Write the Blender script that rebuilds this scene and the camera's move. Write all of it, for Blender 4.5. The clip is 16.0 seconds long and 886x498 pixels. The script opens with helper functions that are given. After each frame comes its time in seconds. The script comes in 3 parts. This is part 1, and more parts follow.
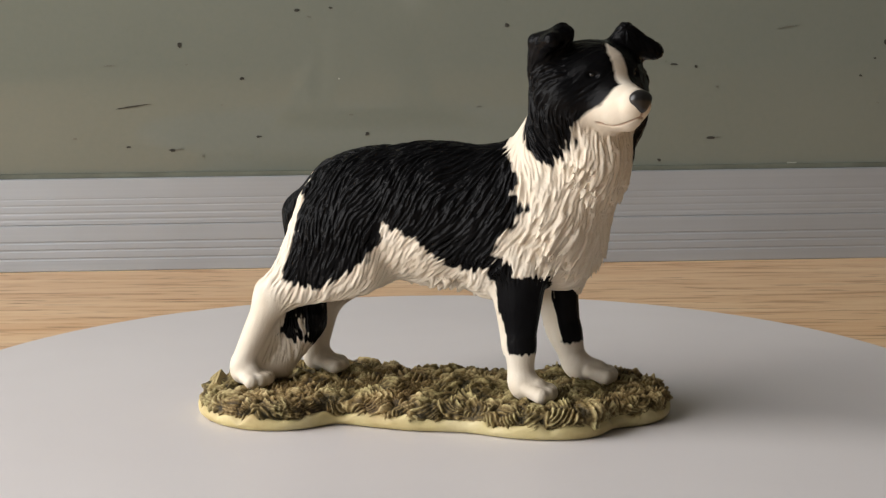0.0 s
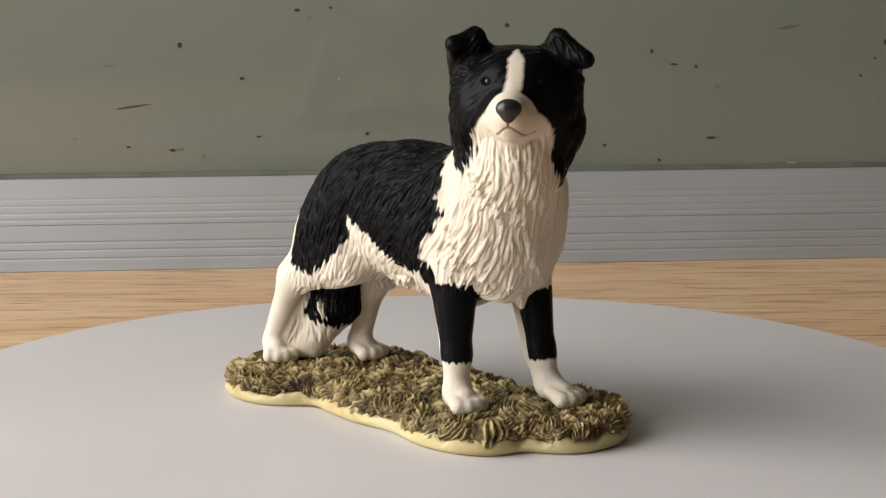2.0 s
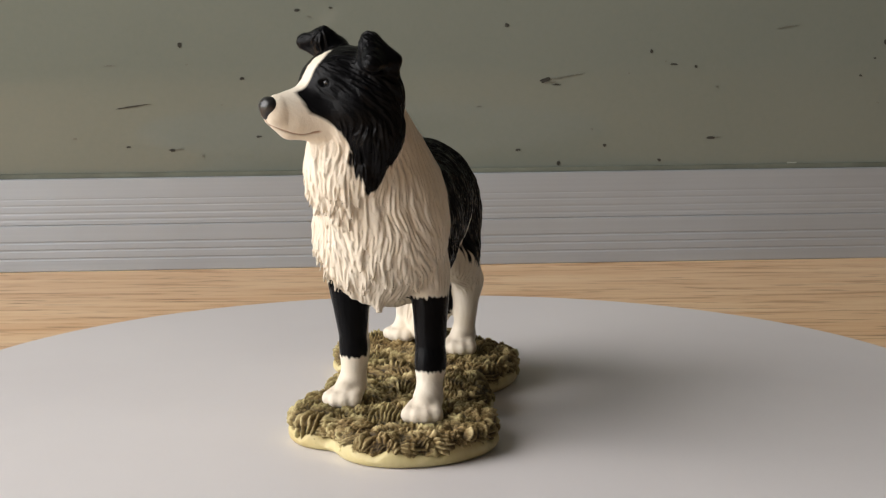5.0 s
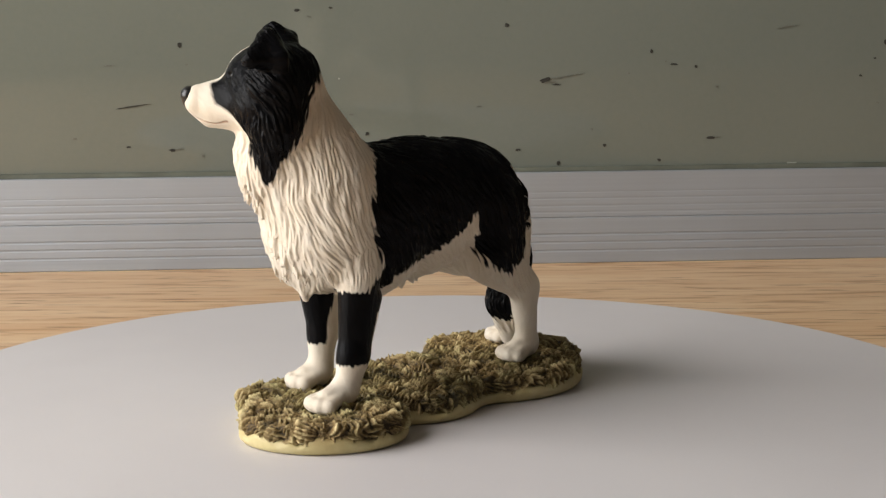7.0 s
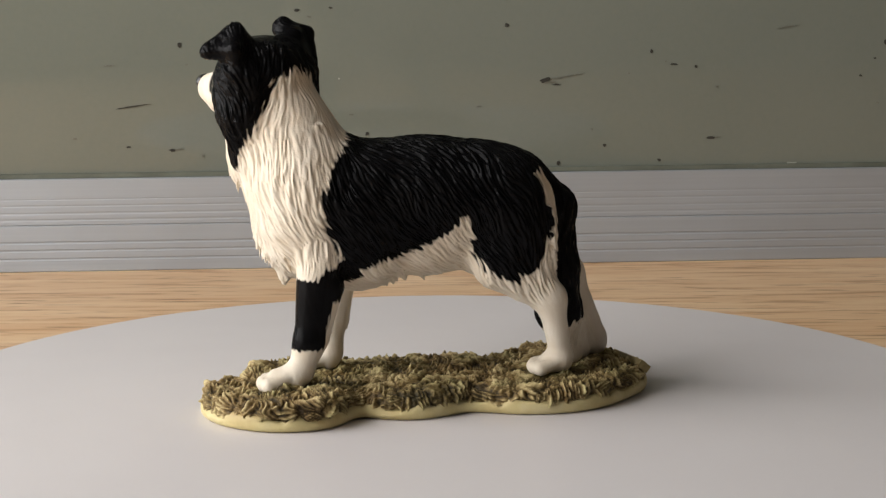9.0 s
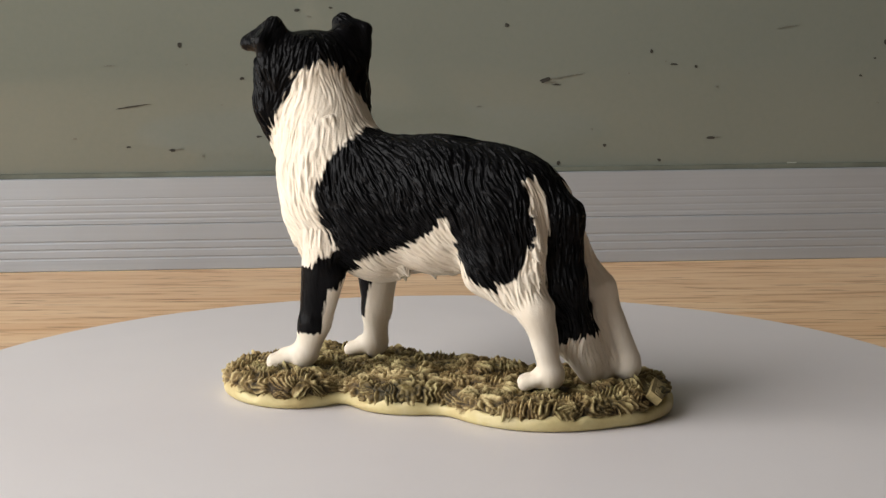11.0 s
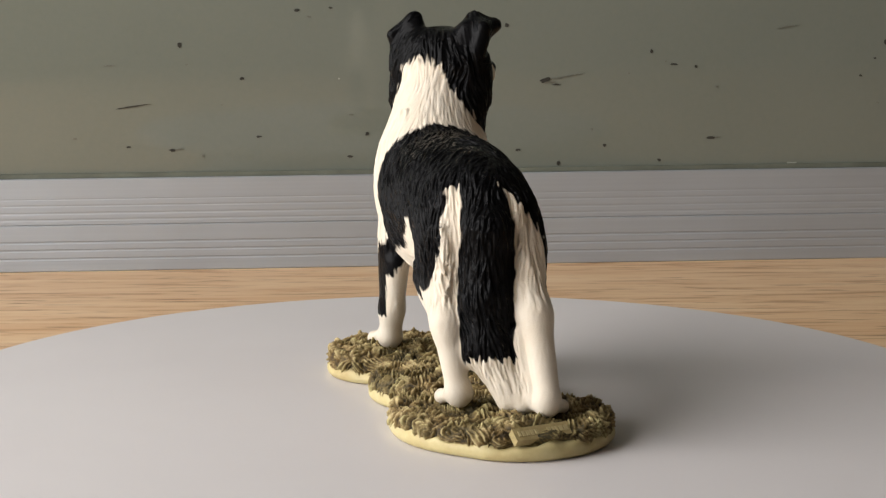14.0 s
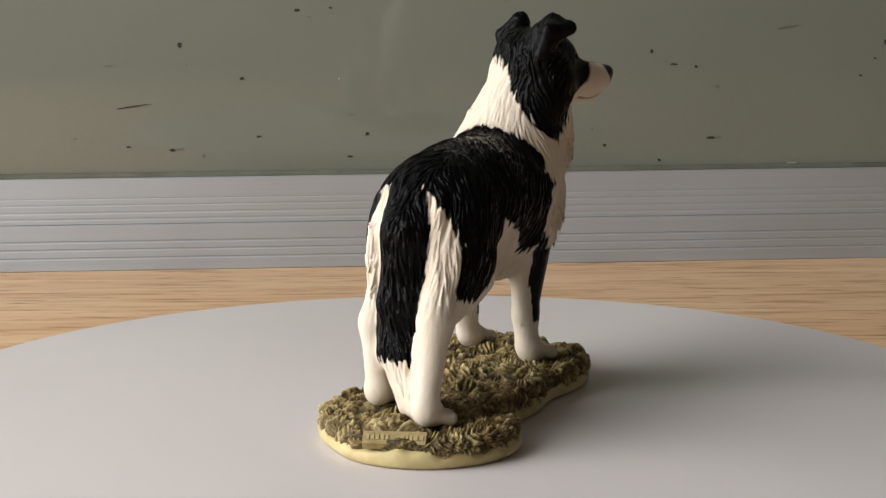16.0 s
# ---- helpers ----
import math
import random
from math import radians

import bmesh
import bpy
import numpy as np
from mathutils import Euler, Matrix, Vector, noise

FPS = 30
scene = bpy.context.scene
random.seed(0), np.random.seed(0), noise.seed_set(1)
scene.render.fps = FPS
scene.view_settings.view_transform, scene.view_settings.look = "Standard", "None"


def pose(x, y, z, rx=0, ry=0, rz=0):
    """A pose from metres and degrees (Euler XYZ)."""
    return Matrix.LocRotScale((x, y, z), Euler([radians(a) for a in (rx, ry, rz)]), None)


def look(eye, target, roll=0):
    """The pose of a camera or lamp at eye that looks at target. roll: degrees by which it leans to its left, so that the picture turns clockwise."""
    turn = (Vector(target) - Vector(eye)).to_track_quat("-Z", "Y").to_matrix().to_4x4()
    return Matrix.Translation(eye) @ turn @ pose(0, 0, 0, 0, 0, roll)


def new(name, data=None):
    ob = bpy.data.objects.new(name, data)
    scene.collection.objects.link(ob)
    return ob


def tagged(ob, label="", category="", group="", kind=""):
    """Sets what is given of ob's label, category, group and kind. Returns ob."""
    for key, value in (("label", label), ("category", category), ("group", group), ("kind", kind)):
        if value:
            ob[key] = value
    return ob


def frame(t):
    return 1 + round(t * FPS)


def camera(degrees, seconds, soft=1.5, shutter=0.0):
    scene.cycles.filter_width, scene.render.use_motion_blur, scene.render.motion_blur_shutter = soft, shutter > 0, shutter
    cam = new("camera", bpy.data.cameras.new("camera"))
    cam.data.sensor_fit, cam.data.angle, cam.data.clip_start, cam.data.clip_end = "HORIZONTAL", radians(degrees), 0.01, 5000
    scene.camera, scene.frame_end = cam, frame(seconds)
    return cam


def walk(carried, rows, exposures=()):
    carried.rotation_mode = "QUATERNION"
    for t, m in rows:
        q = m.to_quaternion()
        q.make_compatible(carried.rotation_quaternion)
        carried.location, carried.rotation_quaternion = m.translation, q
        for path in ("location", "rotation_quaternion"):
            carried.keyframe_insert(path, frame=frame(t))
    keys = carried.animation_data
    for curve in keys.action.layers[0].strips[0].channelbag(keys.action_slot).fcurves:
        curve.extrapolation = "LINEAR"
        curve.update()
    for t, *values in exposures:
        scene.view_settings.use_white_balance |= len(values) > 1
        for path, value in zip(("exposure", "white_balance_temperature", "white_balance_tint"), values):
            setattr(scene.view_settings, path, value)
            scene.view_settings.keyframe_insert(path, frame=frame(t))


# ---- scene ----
# All plan numbers are in millimetres of the figurine's own scale; S brings them to metres.
S = 1.087e-3
TURN = 17.45          # degrees that the turntable turns in a second
HEADING = -13.0       # where the dog looks at the start

cam = camera(26.52, 16.0, soft=1.3)
EYE = Vector((0, -450 * S, 116.47 * S))
AIM = EYE + Vector((0.0043, 0.98539, -0.17026))
walk(cam, [(0, look(EYE, AIM, -0.38)), (16, look(EYE, AIM, -0.38))])

# ---- light ----
SKY = 0.10
world = bpy.data.worlds.new("sky")
scene.world = world
world.use_nodes = True
wn = world.node_tree
sky = wn.nodes.new("ShaderNodeTexSky")
sky.sky_type, sky.sun_disc = "NISHITA", False
sky.sun_elevation, sky.sun_rotation = radians(35), radians(60)
wn.links.new(sky.outputs[0], wn.nodes["Background"].inputs[0])
wn.nodes["Background"].inputs[1].default_value = SKY

WIN = dict(x=-0.60, y0=-0.84, y1=0.32, z0=0.02, z1=0.80)
daylight = bpy.data.lights.new("window_daylight", "AREA")
daylight.shape = "RECTANGLE"
daylight.size, daylight.size_y = WIN["z1"] - WIN["z0"], WIN["y1"] - WIN["y0"]
daylight.energy, daylight.color = 18.8, (1.0, 0.96, 0.935)
lamp = new("window_daylight", daylight)
lamp.matrix_world = look((WIN["x"], (WIN["y0"] + WIN["y1"]) / 2, (WIN["z0"] + WIN["z1"]) / 2), (0, (WIN["y0"] + WIN["y1"]) / 2, (WIN["z0"] + WIN["z1"]) / 2), 0)
scene.view_settings.exposure = 0.0


# ---- materials ----
def material(name, rough=0.5, metal=0.0, spec=0.5):
    m = bpy.data.materials.new(name)
    m.use_nodes = True
    b = m.node_tree.nodes["Principled BSDF"]
    b.inputs["Roughness"].default_value = rough
    b.inputs["Metallic"].default_value = metal
    b.inputs["Specular IOR Level"].default_value = spec
    return m, m.node_tree, b


def node(nt, kind, **values):
    n = nt.nodes.new(kind)
    for key, value in values.items():
        n.inputs[key].default_value = value
    return n


def coords(nt, scale=(1, 1, 1), turn=(0, 0, 0), source="Object"):
    c = nt.nodes.new("ShaderNodeTexCoord")
    mp = nt.nodes.new("ShaderNodeMapping")
    mp.inputs["Scale"].default_value = scale
    mp.inputs["Rotation"].default_value = turn
    nt.links.new(c.outputs[source], mp.inputs[0])
    return mp.outputs[0]


def noise_tex(nt, vec, scale, detail=3.0, rough=0.55):
    n = node(nt, "ShaderNodeTexNoise", Scale=scale, Detail=detail, Roughness=rough)
    nt.links.new(vec, n.inputs["Vector"])
    return n.outputs["Fac"]


def ramp(nt, fac, stops):
    r = nt.nodes.new("ShaderNodeValToRGB")
    while len(r.color_ramp.elements) < len(stops):
        r.color_ramp.elements.new(0.5)
    for e, (p, c) in zip(r.color_ramp.elements, stops):
        e.position, e.color = p, (*c, 1)
    nt.links.new(fac, r.inputs[0])
    return r.outputs[0]


def mix(nt, fac, a, b, blend="MIX"):
    m = nt.nodes.new("ShaderNodeMix")
    m.data_type, m.blend_type = "RGBA", blend
    for sock, value in ((m.inputs[0], fac), (m.inputs[6], a), (m.inputs[7], b)):
        if isinstance(value, (int, float)):
            sock.default_value = value
        elif isinstance(value, tuple):
            sock.default_value = (*value, 1)
        else:
            nt.links.new(value, sock)
    return m.outputs[2]


def maths(nt, op, a, b=0.0, clamp=False):
    m = nt.nodes.new("ShaderNodeMath")
    m.operation, m.use_clamp = op, clamp
    for sock, value in zip(m.inputs, (a, b)):
        if isinstance(value, (int, float)):
            sock.default_value = value
        else:
            nt.links.new(value, sock)
    return m.outputs[0]


def bump(nt, b, height, strength, distance):
    n = node(nt, "ShaderNodeBump", Strength=strength, Distance=distance)
    nt.links.new(height, n.inputs["Height"])
    nt.links.new(n.outputs[0], b.inputs["Normal"])


def attr(nt, name):
    a = nt.nodes.new("ShaderNodeAttribute")
    a.attribute_name = name
    return a


def coat_material():
    m, nt, b = material("painted_resin_coat", 0.5)
    white, lift, fuzz = attr(nt, "white"), attr(nt, "lift"), attr(nt, "fuzz")
    hair = attr(nt, "strand").outputs["Fac"]
    rag = maths(nt, "MULTIPLY", maths(nt, "SUBTRACT", hair, 0.5), maths(nt, "ADD", maths(nt, "MULTIPLY", fuzz.outputs["Fac"], 0.9), 0.2))
    hair = maths(nt, "ADD", maths(nt, "MULTIPLY", maths(nt, "SUBTRACT", hair, 0.5), fuzz.outputs["Fac"]), 0.5)
    fine = noise_tex(nt, coords(nt), 2600.0, 3.0)
    blot = noise_tex(nt, coords(nt), 130.0, 3.0)
    edge = maths(nt, "ADD", white.outputs["Fac"], rag)
    mask = maths(nt, "ADD", maths(nt, "MULTIPLY", edge, 1.25), 0.5, True)
    pale = ramp(nt, blot, [(0.25, (0.64, 0.56, 0.44)), (0.7, (0.70, 0.64, 0.54))])
    pale = mix(nt, maths(nt, "MULTIPLY", lift.outputs["Fac"], 1.0, True), (0.63, 0.545, 0.43), pale)
    pale = mix(nt, maths(nt, "MULTIPLY", attr(nt, "lips").outputs["Fac"], 0.8, True), pale, (0.25, 0.13, 0.075))
    dark = ramp(nt, blot, [(0.3, (0.0022, 0.0022, 0.0025)), (0.7, (0.005, 0.005, 0.0054))])
    nt.links.new(mix(nt, mask, dark, pale), b.inputs["Base Color"])
    rough = maths(nt, "ADD", maths(nt, "MULTIPLY", mask, 0.12), maths(nt, "ADD", maths(nt, "MULTIPLY", fine, 0.14), 0.15))
    nt.links.new(rough, b.inputs["Roughness"])
    b.inputs["Specular IOR Level"].default_value = 0.055
    both = maths(nt, "ADD", hair, maths(nt, "MULTIPLY", fine, 0.25))
    bump(nt, b, both, 0.7, 0.0004)
    return m


def gloss_black(name, rough):
    m, nt, b = material(name, rough)
    nt.links.new(ramp(nt, noise_tex(nt, coords(nt), 900.0), [(0.3, (0.008, 0.008, 0.008)), (0.7, (0.02, 0.019, 0.018))]), b.inputs["Base Color"])
    bump(nt, b, noise_tex(nt, coords(nt), 2500.0, 2.0), 0.15, 0.0002)
    return m


def grass_material():
    m, nt, b = material("painted_resin_grass_shaded", 0.62, 0, 0.3)
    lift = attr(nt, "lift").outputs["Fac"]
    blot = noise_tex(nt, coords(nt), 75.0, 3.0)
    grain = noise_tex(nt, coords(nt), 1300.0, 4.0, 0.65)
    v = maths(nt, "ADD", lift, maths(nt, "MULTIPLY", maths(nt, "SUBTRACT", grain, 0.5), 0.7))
    # both ramps paint shading by lift: gaps between blades dark, tips pale
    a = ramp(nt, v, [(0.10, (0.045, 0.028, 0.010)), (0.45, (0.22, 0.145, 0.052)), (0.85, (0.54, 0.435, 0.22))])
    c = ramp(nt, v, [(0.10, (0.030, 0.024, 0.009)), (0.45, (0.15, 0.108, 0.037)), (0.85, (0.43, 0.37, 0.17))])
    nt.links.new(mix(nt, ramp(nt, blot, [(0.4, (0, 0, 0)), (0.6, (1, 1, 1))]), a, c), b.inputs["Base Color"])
    bump(nt, b, grain, 0.6, 0.0006)
    return m


def rim_material():
    m, nt, b = material("painted_resin_rim", 0.5, 0, 0.35)
    n = noise_tex(nt, coords(nt), 90.0, 4.0)
    g = noise_tex(nt, coords(nt), 900.0, 3.0)
    nt.links.new(mix(nt, maths(nt, "MULTIPLY", g, 0.25), ramp(nt, n, [(0.3, (0.45, 0.34, 0.15)), (0.5, (0.57, 0.48, 0.235)), (0.8, (0.63, 0.55, 0.33))]), (0.26, 0.20, 0.08)), b.inputs["Base Color"])
    bump(nt, b, g, 0.2, 0.0003)
    return m


def disc_material():
    m, nt, b = material("white_plastic_disc", 0.38)
    n = noise_tex(nt, coords(nt), 9.0, 3.0)
    nt.links.new(ramp(nt, n, [(0.3, (0.625, 0.595, 0.588)), (0.7, (0.665, 0.638, 0.628))]), b.inputs["Base Color"])
    r = noise_tex(nt, coords(nt), 40.0, 5.0)
    nt.links.new(maths(nt, "ADD", maths(nt, "MULTIPLY", r, 0.15), 0.36), b.inputs["Roughness"])
    bump(nt, b, noise_tex(nt, coords(nt), 600.0, 2.0), 0.03, 0.0003)
    return m


def wood_material():
    m, nt, b = material("oak_laminate", 0.42, 0, 0.4)
    flow = coords(nt, (4.0, 60.0, 60.0))
    warp = noise_tex(nt, flow, 1.6, 3.0)
    grain = noise_tex(nt, coords(nt, (24.0, 230.0, 230.0)), 1.0, 4.0, 0.6)
    pores = noise_tex(nt, coords(nt, (45.0, 420.0, 420.0)), 1.0, 2.0, 0.5)
    base = ramp(nt, warp, [(0.3, (0.74, 0.465, 0.24)), (0.55, (0.81, 0.56, 0.32)), (0.75, (0.87, 0.64, 0.40))])
    dark = ramp(nt, grain, [(0.34, (0.42, 0.25, 0.14)), (0.41, (0.80, 0.66, 0.52)), (0.5, (1, 1, 1))])
    col = mix(nt, 0.55, base, dark, "MULTIPLY")
    spots = ramp(nt, pores, [(0.30, (0.42, 0.28, 0.18)), (0.40, (1, 1, 1))])
    nt.links.new(mix(nt, 0.6, col, spots, "MULTIPLY"), b.inputs["Base Color"])
    bump(nt, b, grain, 0.12, 0.0003)
    return m


def aluminium_material():
    m, nt, b = material("anodised_aluminium", 0.5, 0.65, 0.4)
    streak = noise_tex(nt, coords(nt, (1.2, 1.2, 420.0)), 1.0, 4.0, 0.6)
    blot = noise_tex(nt, coords(nt), 14.0, 4.0)
    col = ramp(nt, streak, [(0.3, (0.40, 0.43, 0.46)), (0.7, (0.45, 0.48, 0.51))])
    nt.links.new(mix(nt, 0.35, col, ramp(nt, blot, [(0.35, (0.38, 0.39, 0.395)), (0.65, (0.45, 0.48, 0.51))])), b.inputs["Base Color"])
    nt.links.new(maths(nt, "ADD", maths(nt, "MULTIPLY", blot, 0.12), 0.56), b.inputs["Roughness"])
    bump(nt, b, streak, 0.05, 0.0002)
    return m


def panel_material():
    m, nt, b = material("grey_green_painted_glass", 0.16, 0, 0.5)
    blot = noise_tex(nt, coords(nt), 5.0, 4.0)
    dust = noise_tex(nt, coords(nt), 420.0, 4.0)
    col = ramp(nt, blot, [(0.3, (0.154, 0.170, 0.140)), (0.7, (0.175, 0.191, 0.159))])
    nt.links.new(mix(nt, maths(nt, "MULTIPLY", dust, 0.12), col, (0.30, 0.29, 0.25)), b.inputs["Base Color"])
    nt.links.new(maths(nt, "ADD", maths(nt, "MULTIPLY", dust, 0.06), 0.02), b.inputs["Roughness"])
    return m


def plain_material(name, colour, rough=0.7, vary=0.1, scale=12.0, metal=0.0):
    m, nt, b = material(name, rough, metal, 0.3)
    n = noise_tex(nt, coords(nt), scale, 4.0)
    lo, hi = tuple(c * (1 - vary) for c in colour), tuple(min(1, c * (1 + vary)) for c in colour)
    nt.links.new(ramp(nt, n, [(0.3, lo), (0.7, hi)]), b.inputs["Base Color"])
    bump(nt, b, noise_tex(nt, coords(nt), scale * 20, 3.0), 0.15, 0.0005)
    return m


M_COAT = coat_material()
M_NOSE = gloss_black("glossy_black_nose", 0.28)
M_EYE = gloss_black("glossy_black_eye", 0.1)
M_GRASS = grass_material()
M_RIM = rim_material()
M_PLAQUE = plain_material("ochre_painted_plaque", (0.34, 0.265, 0.12), 0.6, 0.25, 500.0)
M_LETTER = plain_material("raised_ochre_lettering", (0.42, 0.34, 0.17), 0.6, 0.15, 500.0)
M_DISC = disc_material()
M_WOOD = wood_material()
M_ALU = aluminium_material()
M_PANEL = panel_material()
M_SEAL = plain_material("dark_rubber_seal", (0.125, 0.137, 0.108), 0.6, 0.2, 60.0)
M_SCUFF = plain_material("dark_scuff", (0.032, 0.030, 0.024), 0.7, 0.3, 300.0)
M_PALE_SCUFF = plain_material("pale_scratch", (0.36, 0.37, 0.32), 0.6, 0.1, 200.0)
M_FAINT_SCUFF = plain_material("faint_scuff", (0.122, 0.123, 0.098), 0.5, 0.1, 200.0)
M_WALL = plain_material("cream_plaster", (0.31, 0.295, 0.27), 0.85, 0.05, 6.0)
M_FLOOR = plain_material("grey_tile_floor", (0.32, 0.30, 0.28), 0.5, 0.1, 5.0)
M_METAL = plain_material("grey_painted_steel", (0.28, 0.28, 0.29), 0.4, 0.1, 30.0, 0.6)


# ---- mesh helpers ----
def part(name, bm, mat, parent=None, label="", smooth=False):
    me = bpy.data.meshes.new(name)
    bm.normal_update()
    bm.to_mesh(me)
    bm.free()
    me.materials.append(mat)
    if smooth:
        me.polygons.foreach_set("use_smooth", np.ones(len(me.polygons), bool))
    ob = new(name, me)
    ob.parent = parent
    if label:
        tagged(ob, label)
    return ob


def box(bm, lo, hi, bevel=0.0):
    r = bmesh.ops.create_cube(bm, size=1.0)
    for v in r["verts"]:
        v.co = Vector([lo[i] + (hi[i] - lo[i]) * (v.co[i] + 0.5) for i in range(3)])
    if bevel:
        edges = {e for v in r["verts"] for e in v.link_edges}
        bmesh.ops.bevel(bm, geom=list(edges), offset=bevel, segments=2, affect="EDGES", profile=0.5)
    return bm


def boxes(*spans, bevel=0.0):
    bm = bmesh.new()
    for lo, hi in spans:
        box(bm, lo, hi, bevel)
    return bm


def turned(profile, segments=96):
    """A solid of revolution from (radius, height) pairs."""
    bm = bmesh.new()
    rings = []
    for r, z in profile:
        rings.append([bm.verts.new((r * math.cos(a), r * math.sin(a), z)) for a in (2 * math.pi * i / segments for i in range(segments))])
    for a, b in zip(rings, rings[1:]):
        for i in range(segments):
            j = (i + 1) % segments
            bm.faces.new((a[i], a[j], b[j], b[i]))
    bm.faces.new(rings[0][::-1])
    bm.faces.new(rings[-1])
    return bm


# ---- room ----
TABLE = -25 * S
BACK = pose(3.4 * S, 328.2 * S, TABLE, 0, 0, 3.1)     # foot of the back panel


def room():
    floor_z, top = TABLE - 0.75, 1.75
    x0, x1, y0, y1, t = WIN["x"], 1.6, -1.9, 0.75, 0.12
    tagged(part("floor", boxes(((x0 - t, y0 - t, floor_z - 0.1), (x1 + t, y1 + t, floor_z))), M_FLOOR), "grey tiled floor under the desk", "floor", kind="structure")
    tagged(part("ceiling", boxes(((x0 - t, y0 - t, top), (x1 + t, y1 + t, top + 0.1))), M_WALL), "plain cream plaster ceiling of the room", "ceiling", kind="structure")
    tagged(part("wall_south", boxes(((x0 - t, y0 - t, floor_z), (x1 + t, y0, top))), M_WALL), "plain cream plaster wall behind the camera", "wall", kind="structure")
    tagged(part("wall_north", boxes(((x0 - t, y1, floor_z), (x1 + t, y1 + t, top))), M_WALL), "plain cream plaster wall behind the panel", "wall", kind="structure")
    tagged(part("wall_east", boxes(((x1, y0, floor_z), (x1 + t, y1, top))), M_WALL), "plain cream plaster wall across from the window", "wall", kind="structure")
    w = WIN
    tagged(part("wall_west", boxes(((x0 - t, y0, floor_z), (x0, w["y0"], top)), ((x0 - t, w["y1"], floor_z), (x0, y1, top)),
                                   ((x0 - t, w["y0"], floor_z), (x0, w["y1"], w["z0"])), ((x0 - t, w["y0"], w["z1"]), (x0, w["y1"], top))), M_WALL),
           "cream plaster wall with a wide window opening", "wall", kind="structure")


def desk():
    thing = tagged(new("desk"), "light oak laminate desk with fine dark grain", "desk")
    part("tabletop", boxes(((-0.565, -0.75, TABLE - 0.03), (0.95, 0.52, TABLE)), bevel=0.002), M_WOOD, thing)
    for x in (-0.53, 0.85):
        for y in (-0.68, 0.45):
            part("leg", boxes(((x, y, TABLE - 0.75), (x + 0.05, y + 0.05, TABLE - 0.03)), bevel=0.002), M_METAL, thing)


def extrusion(prof, half):
    """A bar along x from its (height, depth) outline."""
    bm = bmesh.new()
    a = [bm.verts.new((-half, y, z)) for z, y in prof]
    b = [bm.verts.new((half, y, z)) for z, y in prof]
    for i in range(len(prof)):
        j = (i + 1) % len(prof)
        bm.faces.new((a[i], b[i], b[j], a[j]))
    bm.faces.new(a)
    bm.faces.new(b[::-1])
    bmesh.ops.recalc_face_normals(bm, faces=bm.faces)
    return bm


def grooved(z0, z1, grooves, front, back):
    prof = [(z0, front + 0.4 * S), (z0 + 0.4 * S, front)]
    for c, w, d in grooves:
        hw = w * S * 0.5
        prof += [(c - hw * 1.7, front), (c - hw * 0.6, front + d * S), (c + hw * 0.6, front + d * S), (c + hw * 1.7, front)]
    return prof + [(z1 - 0.4 * S, front), (z1, front + 0.4 * S), (z1, back), (z0, back)]


def back_panel():
    """An aluminium track along the desk's rear, with the painted panel standing on it."""
    high, half = 38.9 * S, 0.545
    track = tagged(new("window_track"), "ridged dull aluminium sliding track on the oak desk", "track")
    track.matrix_world = BACK
    cut = 0.50 * high
    lower = [(0.138 * high, 0.7, 0.30), (0.23 * high, 0.7, 0.30), (0.315 * high, 0.75, 0.34)]
    upper = [(0.56 * high, 0.7, 0.11), (0.63 * high, 0.7, 0.11), (0.71 * high, 0.6, 0.10), (0.78 * high, 0.5, 0.08)]
    part("lower_rail", extrusion(grooved(0, cut, lower, 0.0, 20 * S), half), M_ALU, track)
    part("upper_rail", extrusion(grooved(cut + 0.02 * S, high, upper, 0.12 * S, 22 * S), half), M_ALU, track)
    panel = tagged(new("back_panel"), "grey-green glossy painted panel, scuffed and chipped", "panel")
    panel.matrix_world = BACK
    part("sheet", boxes(((-half, 3.0 * S, high + 0.2 * S), (half, 9 * S, high + 0.62)), bevel=0.0005), M_PANEL, panel)
    part("seal", boxes(((-half, 1.2 * S, high), (half, 2.9 * S, high + 2.0 * S)), bevel=0.0003), M_SEAL, panel, "dark green rubber seal")
    return panel, high


def flake(rng, length, height, lean):
    """A thin ragged chip, flat in the xz plane."""
    bm = bmesh.new()
    n = 14
    ring = []
    for i in range(n):
        a = 2 * math.pi * i / n
        r = rng.uniform(0.65, 1.15)
        x, z = math.cos(a) * length / 2 * r, math.sin(a) * height / 2 * r
        ring.append((x, z + x * lean))
    front = [bm.verts.new((x, -0.00022, z)) for x, z in ring]
    back = [bm.verts.new((x * 1.05, 0, z * 1.05)) for x, z in ring]
    bm.faces.new(front)
    for i in range(n):
        j = (i + 1) % n
        bm.faces.new((front[j], front[i], back[i], back[j]))
    bmesh.ops.recalc_face_normals(bm, faces=bm.faces)
    return bm


def panel_scuffs(panel, high):
    """Chips and scratches: place along the panel, height over the track, length, height, lean, material (millimetres)."""
    rng = random.Random(4)
    y = 3.0 * S - 0.0001
    for x, z, l, h, lean, mat in SCUFFS:
        ob = part("scuff_mark", flake(rng, l * S, h * S, lean), {"d": M_SCUFF, "f": M_FAINT_SCUFF, "p": M_PALE_SCUFF}[mat], panel)
        ob.location = (x * S, y, high + (z + 1.1) * S)


